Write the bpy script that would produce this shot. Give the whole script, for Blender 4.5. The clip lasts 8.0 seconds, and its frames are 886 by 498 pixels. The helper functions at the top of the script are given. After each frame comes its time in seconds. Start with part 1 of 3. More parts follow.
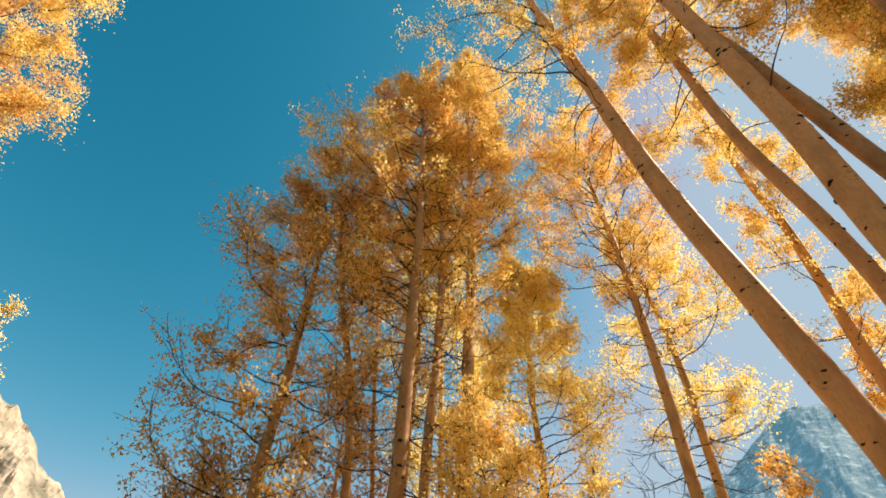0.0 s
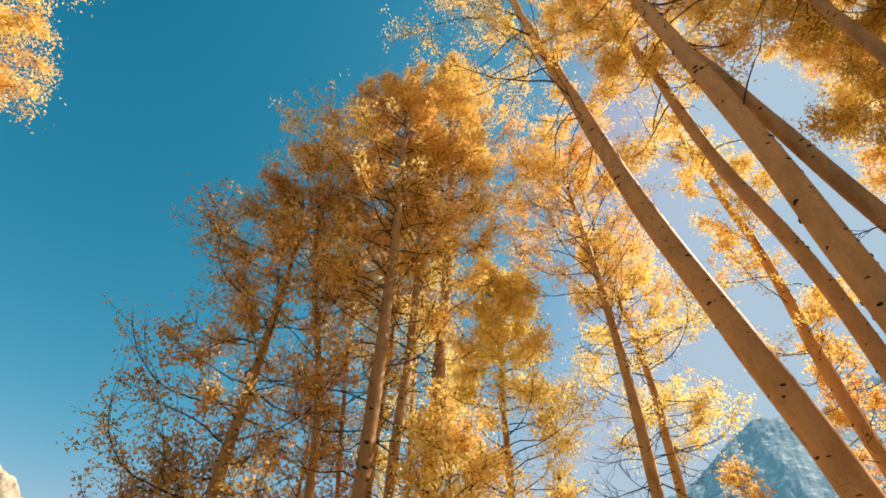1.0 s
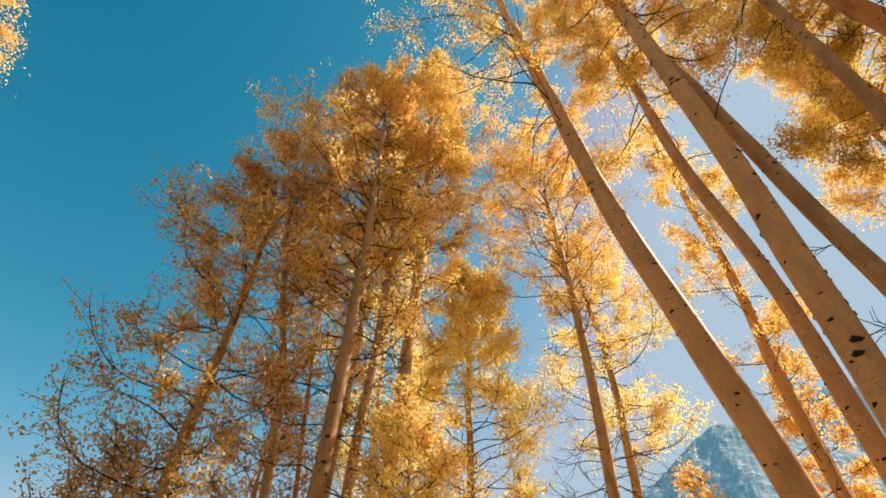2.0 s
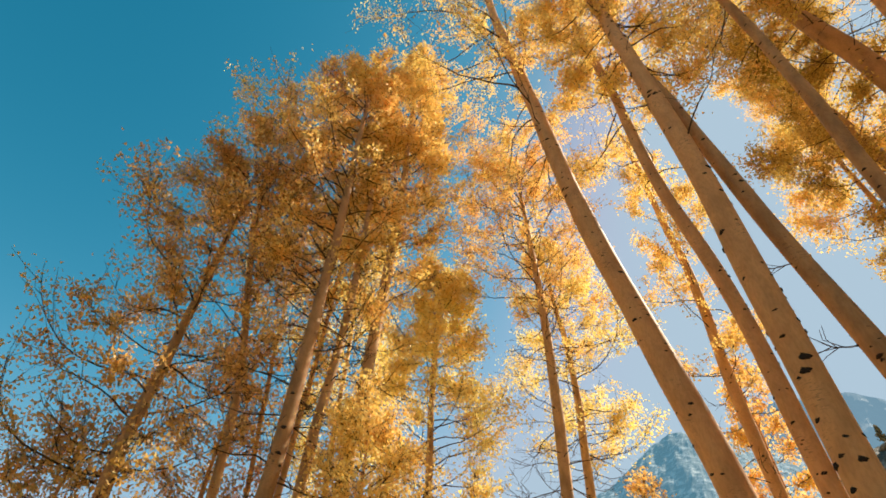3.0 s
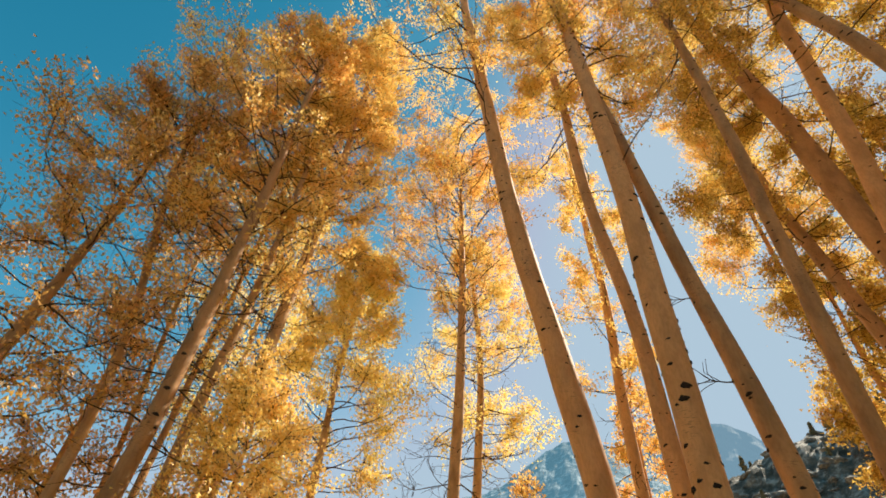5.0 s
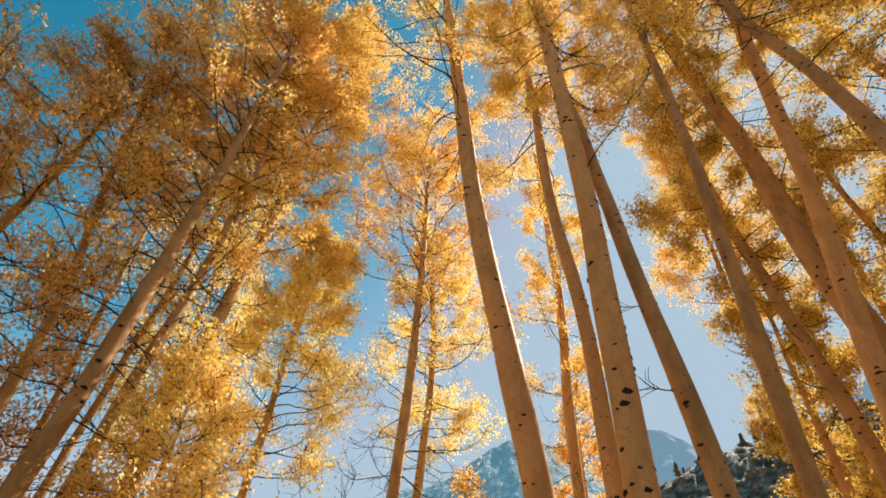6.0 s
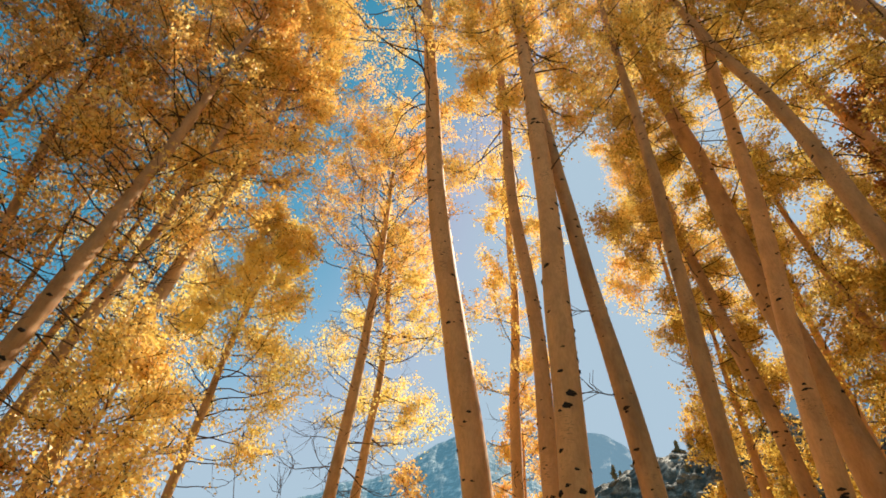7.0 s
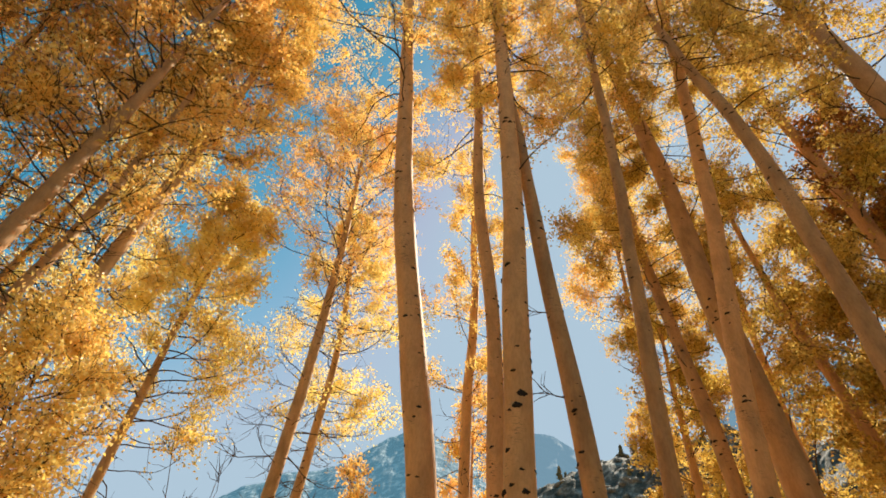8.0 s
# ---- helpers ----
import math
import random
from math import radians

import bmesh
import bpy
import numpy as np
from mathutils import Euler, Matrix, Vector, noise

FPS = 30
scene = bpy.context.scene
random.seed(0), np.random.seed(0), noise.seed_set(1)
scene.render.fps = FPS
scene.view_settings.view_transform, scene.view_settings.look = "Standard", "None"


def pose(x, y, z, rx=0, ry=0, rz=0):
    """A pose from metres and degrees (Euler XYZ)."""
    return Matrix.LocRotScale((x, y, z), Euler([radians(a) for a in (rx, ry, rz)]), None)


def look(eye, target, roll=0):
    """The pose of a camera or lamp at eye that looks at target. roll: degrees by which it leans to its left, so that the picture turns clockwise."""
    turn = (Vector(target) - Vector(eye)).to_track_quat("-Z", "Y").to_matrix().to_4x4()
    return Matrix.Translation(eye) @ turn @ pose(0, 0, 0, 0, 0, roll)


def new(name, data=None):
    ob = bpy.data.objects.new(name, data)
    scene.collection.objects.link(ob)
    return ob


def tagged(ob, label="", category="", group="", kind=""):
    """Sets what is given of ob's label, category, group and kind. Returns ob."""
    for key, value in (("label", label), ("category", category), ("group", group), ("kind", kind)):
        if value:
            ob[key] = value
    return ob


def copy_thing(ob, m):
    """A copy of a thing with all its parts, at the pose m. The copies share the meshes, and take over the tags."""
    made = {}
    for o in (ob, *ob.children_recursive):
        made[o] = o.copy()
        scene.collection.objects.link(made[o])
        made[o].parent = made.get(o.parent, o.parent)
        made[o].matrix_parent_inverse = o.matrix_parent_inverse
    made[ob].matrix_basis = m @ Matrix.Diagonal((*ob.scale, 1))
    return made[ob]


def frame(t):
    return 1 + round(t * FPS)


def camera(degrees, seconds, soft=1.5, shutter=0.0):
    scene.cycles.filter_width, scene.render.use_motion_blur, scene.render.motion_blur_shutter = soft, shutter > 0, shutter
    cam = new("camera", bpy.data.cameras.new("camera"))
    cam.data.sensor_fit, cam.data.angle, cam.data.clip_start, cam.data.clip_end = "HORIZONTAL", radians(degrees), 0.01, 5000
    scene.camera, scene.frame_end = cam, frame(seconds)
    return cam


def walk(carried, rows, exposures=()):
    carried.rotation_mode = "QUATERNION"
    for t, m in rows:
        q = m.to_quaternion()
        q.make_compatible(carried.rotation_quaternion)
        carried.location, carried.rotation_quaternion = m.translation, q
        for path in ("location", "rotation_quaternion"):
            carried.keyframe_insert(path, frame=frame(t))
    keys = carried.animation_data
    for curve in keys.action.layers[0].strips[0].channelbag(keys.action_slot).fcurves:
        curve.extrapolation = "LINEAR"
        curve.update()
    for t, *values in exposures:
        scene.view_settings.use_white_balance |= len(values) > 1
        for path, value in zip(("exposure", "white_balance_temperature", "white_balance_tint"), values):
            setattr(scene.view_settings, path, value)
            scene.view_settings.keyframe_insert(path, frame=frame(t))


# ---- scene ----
cam = camera(83.6, 8.0, soft=1.7)
PATH = [
    (0.0, 0.0000, 0.0000, 1.6000, 134.216, 0.114, 0.292),
    (0.5, 0.0359, 0.0031, 1.6061, 134.486, 0.012, -1.243),
    (1.0, 0.0723, 0.0075, 1.6130, 134.489, 0.049, -2.973),
    (1.5, 0.1092, 0.0134, 1.6208, 134.289, 0.050, -4.871),
    (3.0, 0.2231, 0.0392, 1.6488, 133.823, -0.721, -11.444),
    (3.5, 0.2622, 0.0506, 1.6598, 133.444, -1.204, -14.049),
    (4.0, 0.3017, 0.0633, 1.6715, 133.221, -1.759, -17.102),
    (4.5, 0.3418, 0.0775, 1.6841, 133.121, -2.266, -20.282),
    (6.0, 0.4651, 0.1282, 1.7267, 132.564, -3.262, -29.756),
    (6.5, 0.5073, 0.1479, 1.7426, 132.395, -3.544, -32.808),
    (7.0, 0.5500, 0.1690, 1.7592, 132.363, -3.565, -36.023),
    (7.5, 0.5932, 0.1914, 1.7766, 132.430, -3.572, -38.925),
    (8.0, 0.6370, 0.2152, 1.7949, 132.280, -3.913, -41.781),
]
walk(cam, [(t, pose(x, y, z, rx, ry, rz)) for t, x, y, z, rx, ry, rz in PATH], exposures=[(0.0, 1.16), (8.0, 1.16)])

# ---- light: a clear autumn sky, the sun behind the grove ----
SUN_AZ, SUN_EL = 71.0, 43.0
world = bpy.data.worlds.new("sky")
scene.world = world
world.use_nodes = True
wn, wl = world.node_tree.nodes, world.node_tree.links
sky = wn.new("ShaderNodeTexSky")
sky.sky_type, sky.sun_disc = "NISHITA", False
sky.sun_elevation, sky.sun_rotation = radians(SUN_EL), radians(SUN_AZ)
sky.altitude, sky.air_density, sky.dust_density, sky.ozone_density = 2400, 1.0, 3.0, 1.5
split, join = wn.new("ShaderNodeSeparateColor"), wn.new("ShaderNodeCombineColor")
wl.new(sky.outputs[0], split.inputs[0])
for channel, (power, gain, most) in enumerate(((3.2, 0.46, 2.27), (1.1, 1.06, 3.0), (1.0, 0.92, 3.62))):
    curve, scale, cap = wn.new("ShaderNodeMath"), wn.new("ShaderNodeMath"), wn.new("ShaderNodeMath")
    curve.operation, scale.operation, cap.operation = "POWER", "MULTIPLY", "SMOOTH_MIN"
    cap.inputs[1].default_value, cap.inputs[2].default_value = most, 1.2
    curve.inputs[1].default_value, scale.inputs[1].default_value = power, gain
    wl.new(split.outputs[channel], curve.inputs[0])
    wl.new(curve.outputs[0], scale.inputs[0])
    wl.new(scale.outputs[0], cap.inputs[0])
    wl.new(cap.outputs[0], join.inputs[channel])
wl.new(join.outputs[0], wn["Background"].inputs[0])
wn["Background"].inputs[1].default_value = 0.086

sun = new("sun", bpy.data.lights.new("sun", "SUN"))
sun.data.energy, sun.data.angle, sun.data.color = 5.0, radians(0.55), (1.0, 0.89, 0.71)
ea, ee = radians(SUN_AZ), radians(SUN_EL)
SUN_WAY = Vector((math.sin(ea) * math.cos(ee), math.cos(ea) * math.cos(ee), math.sin(ee)))
sun.matrix_world = look(SUN_WAY * 60, (0, 0, 0))


# ---- materials ----
def material(name):
    m = bpy.data.materials.new(name)
    m.use_nodes = True
    return m, m.node_tree.nodes, m.node_tree.links


def ramp(nodes, stops):
    r = nodes.new("ShaderNodeValToRGB")
    e = r.color_ramp.elements
    while len(e) < len(stops):
        e.new(0.5)
    for el, (p, c) in zip(e, stops):
        el.position, el.color = p, (*c, 1)
    return r


def leaf_material(name, colours):
    """Thin leaves that let the sun through; each leaf takes its own tone."""
    m, n, l = material(name)
    n.remove(n["Principled BSDF"])
    geo = n.new("ShaderNodeNewGeometry")
    cr = ramp(n, [(i / (len(colours) - 1), c) for i, c in enumerate(colours)])
    l.new(geo.outputs["Random Per Island"], cr.inputs[0])
    tc = n.new("ShaderNodeTexCoord")
    big = n.new("ShaderNodeTexNoise")
    big.inputs["Scale"].default_value = 0.9
    l.new(tc.outputs["Object"], big.inputs["Vector"])
    hsv = n.new("ShaderNodeHueSaturation")
    mr = n.new("ShaderNodeMapRange")
    mr.inputs[1].default_value, mr.inputs[2].default_value = 0.3, 0.7
    mr.inputs[3].default_value, mr.inputs[4].default_value = 0.485, 0.512
    l.new(big.outputs[0], mr.inputs[0])
    l.new(mr.outputs[0], hsv.inputs["Hue"])
    l.new(cr.outputs[0], hsv.inputs["Color"])
    dif = n.new("ShaderNodeBsdfDiffuse")
    tra = n.new("ShaderNodeBsdfTranslucent")
    glo = n.new("ShaderNodeBsdfGlossy")
    glo.inputs["Roughness"].default_value = 0.45
    l.new(hsv.outputs[0], dif.inputs[0])
    l.new(hsv.outputs[0], tra.inputs[0])
    mix = n.new("ShaderNodeMixShader")
    mix.inputs[0].default_value = 0.44
    l.new(dif.outputs[0], mix.inputs[1])
    l.new(tra.outputs[0], mix.inputs[2])
    mix2 = n.new("ShaderNodeMixShader")
    mix2.inputs[0].default_value = 0.05
    l.new(mix.outputs[0], mix2.inputs[1])
    l.new(glo.outputs[0], mix2.inputs[2])
    l.new(mix2.outputs[0], n["Material Output"].inputs[0])
    return m


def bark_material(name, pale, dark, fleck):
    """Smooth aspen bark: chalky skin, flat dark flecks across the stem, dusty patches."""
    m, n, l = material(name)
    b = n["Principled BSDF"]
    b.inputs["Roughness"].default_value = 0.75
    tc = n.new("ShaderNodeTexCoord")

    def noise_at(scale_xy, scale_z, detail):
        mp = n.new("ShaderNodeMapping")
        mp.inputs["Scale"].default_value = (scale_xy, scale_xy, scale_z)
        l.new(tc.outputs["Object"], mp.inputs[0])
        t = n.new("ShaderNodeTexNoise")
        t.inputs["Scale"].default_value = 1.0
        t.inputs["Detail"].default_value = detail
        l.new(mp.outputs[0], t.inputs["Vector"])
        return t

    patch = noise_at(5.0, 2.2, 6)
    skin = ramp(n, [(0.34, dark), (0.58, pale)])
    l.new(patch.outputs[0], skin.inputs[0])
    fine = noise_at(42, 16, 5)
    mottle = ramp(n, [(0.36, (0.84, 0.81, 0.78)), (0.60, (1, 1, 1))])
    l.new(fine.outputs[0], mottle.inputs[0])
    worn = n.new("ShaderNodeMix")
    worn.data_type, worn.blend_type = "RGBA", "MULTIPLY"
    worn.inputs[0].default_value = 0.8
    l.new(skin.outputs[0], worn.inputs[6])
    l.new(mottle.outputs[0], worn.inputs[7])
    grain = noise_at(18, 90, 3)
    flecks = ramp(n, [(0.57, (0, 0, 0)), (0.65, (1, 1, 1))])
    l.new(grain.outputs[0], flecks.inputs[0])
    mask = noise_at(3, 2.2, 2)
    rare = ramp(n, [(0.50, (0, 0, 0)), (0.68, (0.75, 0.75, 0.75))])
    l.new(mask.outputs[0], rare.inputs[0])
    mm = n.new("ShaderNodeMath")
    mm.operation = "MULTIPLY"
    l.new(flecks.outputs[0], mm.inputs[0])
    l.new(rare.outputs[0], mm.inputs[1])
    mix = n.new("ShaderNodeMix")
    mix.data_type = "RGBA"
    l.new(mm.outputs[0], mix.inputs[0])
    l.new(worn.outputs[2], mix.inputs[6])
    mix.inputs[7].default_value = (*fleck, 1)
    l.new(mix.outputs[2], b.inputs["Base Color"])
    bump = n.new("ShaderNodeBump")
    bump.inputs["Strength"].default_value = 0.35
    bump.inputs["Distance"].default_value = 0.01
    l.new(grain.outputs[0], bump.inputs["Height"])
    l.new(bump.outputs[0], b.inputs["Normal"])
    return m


def rough_material(name, a, b_, scale, glow=None, bump=0.5, dist=0.05, c=None, rough=0.9):
    """Rock, soil and dead wood: broken tones, with relief; glow adds emission for distance haze."""
    m, n, l = material(name)
    b = n["Principled BSDF"]
    b.inputs["Roughness"].default_value, b.inputs["Specular IOR Level"].default_value = rough, 0.15
    tc = n.new("ShaderNodeTexCoord")
    t = n.new("ShaderNodeTexNoise")
    t.inputs["Scale"].default_value, t.inputs["Detail"].default_value, t.inputs["Roughness"].default_value = scale, 9, 0.66
    l.new(tc.outputs["Object"], t.inputs["Vector"])
    stops = [(0.4, a), (0.6, b_)] if c is None else [(0.38, a), (0.52, b_), (0.62, c)]
    r = ramp(n, stops)
    l.new(t.outputs[0], r.inputs[0])
    l.new(r.outputs[0], b.inputs["Base Color"])
    bp = n.new("ShaderNodeBump")
    bp.inputs["Strength"].default_value, bp.inputs["Distance"].default_value = bump, dist
    l.new(t.outputs[0], bp.inputs["Height"])
    l.new(bp.outputs[0], b.inputs["Normal"])
    if glow:
        b.inputs["Emission Color"].default_value = (*glow[0], 1)
        b.inputs["Emission Strength"].default_value = glow[1]
    return m


LEAF_GOLD = leaf_material("leaf_gold", [(0.67, 0.394, 0.090), (0.83, 0.539, 0.127), (0.90, 0.633, 0.159), (0.93, 0.695, 0.212), (0.89, 0.601, 0.148), (0.95, 0.810, 0.350)])
LEAF_AMBER = leaf_material("leaf_amber", [(0.61, 0.322, 0.080), (0.81, 0.462, 0.111), (0.89, 0.570, 0.143), (0.93, 0.656, 0.196), (0.90, 0.581, 0.159), (0.95, 0.785, 0.350)])
LEAF_YELLOW = leaf_material("leaf_yellow", [(0.75, 0.537, 0.138), (0.87, 0.645, 0.170), (0.92, 0.731, 0.212), (0.94, 0.795, 0.297), (0.89, 0.699, 0.201), (0.95, 0.860, 0.445)])
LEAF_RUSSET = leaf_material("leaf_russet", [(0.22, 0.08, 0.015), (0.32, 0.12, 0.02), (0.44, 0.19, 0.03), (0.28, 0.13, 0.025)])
LEAF_ORANGE = leaf_material("leaf_orange", [(0.63, 0.344, 0.080), (0.83, 0.484, 0.117), (0.90, 0.591, 0.148), (0.94, 0.666, 0.196), (0.90, 0.591, 0.159), (0.95, 0.795, 0.339)])
# Leaf tones darkened to carry the shadow over the lower left crowns.
LEAF_UMBER_SHADE = leaf_material("leaf_umber_shade", [(0.39, 0.215, 0.080), (0.67, 0.376, 0.095), (0.81, 0.484, 0.117), (0.57, 0.344, 0.106), (0.88, 0.613, 0.201)])
# Dull gold, darkened: the shade on the right-hand crowns is in the colour.
LEAF_OLIVE_SHADE = leaf_material("leaf_olive_shade", [(0.27, 0.156, 0.036), (0.53, 0.322, 0.053), (0.67, 0.441, 0.080), (0.74, 0.516, 0.111), (0.61, 0.430, 0.087), (0.80, 0.602, 0.164)])
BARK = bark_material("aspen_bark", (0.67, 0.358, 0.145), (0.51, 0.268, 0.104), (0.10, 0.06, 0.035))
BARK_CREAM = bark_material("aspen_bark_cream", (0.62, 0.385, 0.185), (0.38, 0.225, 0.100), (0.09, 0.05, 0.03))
# Darker copy of the bark; the shade on these trunks is in its colour.
BARK_SHADED = bark_material("aspen_bark_shaded", (0.50, 0.275, 0.112), (0.33, 0.178, 0.070), (0.08, 0.045, 0.025))
TWIG = rough_material("twig_bark", (0.036, 0.021, 0.012), (0.11, 0.062, 0.032), 14)
SCAR = rough_material("scar_bark", (0.012, 0.009, 0.008), (0.05, 0.032, 0.022), 60, dist=0.004)
# Ground stays out of view; tones raised to bounce warm light upwards.
LITTER = rough_material("leaf_litter", (0.18, 0.11, 0.040), (0.38, 0.24, 0.065), 1.4, dist=0.03, c=(0.58, 0.39, 0.105))
# Both far mountains emit a faint blue that stands in for air haze.
GRANITE_HAZE_GLOW = rough_material("granite_haze_glow", (0.015, 0.032, 0.038), (0.05, 0.075, 0.085), 0.06, glow=((0.10, 0.245, 0.33), 0.35), bump=0.8, dist=5, c=(0.26, 0.27, 0.27))
ROCK_HAZE_GLOW = rough_material("rock_haze_glow", (0.012, 0.018, 0.022), (0.025, 0.032, 0.038), 0.006, glow=((0.19, 0.33, 0.43), 0.40), bump=0.6, dist=10)
RIDGE_ROCK = rough_material("ridge_rock", (0.055, 0.05, 0.036), (0.14, 0.12, 0.095), 0.35, bump=1.0, dist=0.5, c=(0.36, 0.32, 0.27))
BOULDER = rough_material("boulder_granite", (0.11, 0.10, 0.085), (0.22, 0.20, 0.17), 1.2, bump=0.8, dist=0.1, c=(0.38, 0.34, 0.30))
CLIFF_ROCK = rough_material("cliff_rock", (0.16, 0.14, 0.10), (0.34, 0.27, 0.20), 0.35, bump=1.0, dist=0.6, c=(0.46, 0.37, 0.28))
NEEDLE = rough_material("conifer_needles", (0.16, 0.145, 0.08), (0.33, 0.27, 0.15), 3)


# ---- mesh helpers ----
def mesh_of(name, verts, faces, mat, smooth=False):
    me = bpy.data.meshes.new(name)
    me.from_pydata([tuple(v) for v in verts], [], faces)
    if smooth:
        me.polygons.foreach_set("use_smooth", [True] * len(me.polygons))
    me.materials.append(mat)
    me.update()
    return me


def leaf_mesh(name, verts, mat):
    """A mesh of loose faces from an (n, corners, 3) array."""
    k, c = verts.shape[:2]
    me = bpy.data.meshes.new(name)
    me.vertices.add(c * k)
    me.vertices.foreach_set("co", np.asarray(verts, dtype=np.float32).ravel())
    me.loops.add(c * k)
    me.loops.foreach_set("vertex_index", np.arange(c * k, dtype=np.int32))
    me.polygons.add(k)
    me.polygons.foreach_set("loop_start", np.arange(0, c * k, c, dtype=np.int32))
    me.update(calc_edges=True)
    me.materials.append(mat)
    return me


def part(name, me, parent, label=""):
    ob = new(name, me)
    ob.parent = parent
    return tagged(ob, label) if label else ob


def tube(pts, radii, sides, verts, faces, cap=True):
    """Adds a tapered tube along pts to verts and faces."""
    pts = np.asarray(pts, float)
    first = len(verts)
    for i, (p, r) in enumerate(zip(pts, radii)):
        way = pts[min(i + 1, len(pts) - 1)] - pts[max(i - 1, 0)]
        way = way / (np.linalg.norm(way) + 1e-9)
        side = np.cross(way, (0.0, 1.0, 0.0) if abs(way[1]) < 0.9 else (1.0, 0.0, 0.0))
        side /= np.linalg.norm(side)
        other = np.cross(way, side)
        for k in range(sides):
            a = 2 * math.pi * k / sides
            verts.append(p + r * (math.cos(a) * side + math.sin(a) * other))
    for i in range(len(pts) - 1):
        for k in range(sides):
            a, b = first + i * sides + k, first + i * sides + (k + 1) % sides
            faces.append((a, b, b + sides, a + sides))
    if cap:
        last = first + (len(pts) - 1) * sides
        faces.append(tuple(range(last, last + sides)))


def scar_mesh(seed):
    """A branch scar: a low, ragged, dark dome with drawn-out corners like an eye."""
    verts, faces, rings, sides = [], [], 3, 16
    for j in range(rings):
        q = 1 - j / rings
        for k in range(sides):
            a = 2 * math.pi * k / sides
            ragged = 1 + 0.45 * noise.noise((math.cos(a) * 1.6 + seed, math.sin(a) * 1.6, seed * 0.7))
            corner = 1 + 0.45 * max(0, abs(math.cos(a)) - 0.8) * 5 * (0.5 + 0.5 * math.sin(seed + (a > 1.6) * 2))
            w, h = 0.42 * q * math.cos(a) * ragged * corner, 0.27 * q * math.sin(a) * ragged - 0.05 * abs(math.cos(a)) ** 2
            verts.append((w, h, 0.12 * math.sqrt(1 - q * q) + 0.03 * noise.noise((k * 1.7, j * 2.1, seed))))
    verts.append((0, 0, 0.10))
    for j in range(rings - 1):
        for k in range(sides):
            a, b = j * sides + k, j * sides + (k + 1) % sides
            faces.append((a, b, b + sides, a + sides))
    for k in range(sides):
        faces.append(((rings - 1) * sides + k, (rings - 1) * sides + (k + 1) % sides, len(verts) - 1))
    return mesh_of("branch_scar", verts, faces, SCAR)


SCAR_MESHES = [scar_mesh(1.7 + 3.1 * k) for k in range(5)]


def leaves_at(centres, size, rng, hang=0.35, corners=4, sunward=1.1):
    """Small pointed leaves at the given places, turned every way but rather towards the sun."""
    k = len(centres)
    normal = rng.normal(size=(k, 3)) + np.array(SUN_WAY) * sunward
    normal /= np.linalg.norm(normal, axis=1)[:, None]
    along = rng.normal(size=(k, 3)) - np.array([0, 0, hang])
    along -= (along * normal).sum(1)[:, None] * normal
    along /= np.linalg.norm(along, axis=1)[:, None] + 1e-9
    across = np.cross(normal, along)
    s = (size * rng.uniform(0.65, 1.3, k))[:, None]
    if corners == 3:
        return np.stack([centres - along * s * 0.45 + across * s * 0.46, centres - along * s * 0.45 - across * s * 0.46, centres + along * s * 0.6], axis=1)
    fold = normal * s * rng.uniform(0.0, 0.18, k)[:, None]
    return np.stack([centres - along * s * 0.5, centres + across * s * 0.46 + fold - along * s * 0.06,
                     centres + along * s * 0.56, centres - across * s * 0.46 + fold - along * s * 0.06], axis=1)


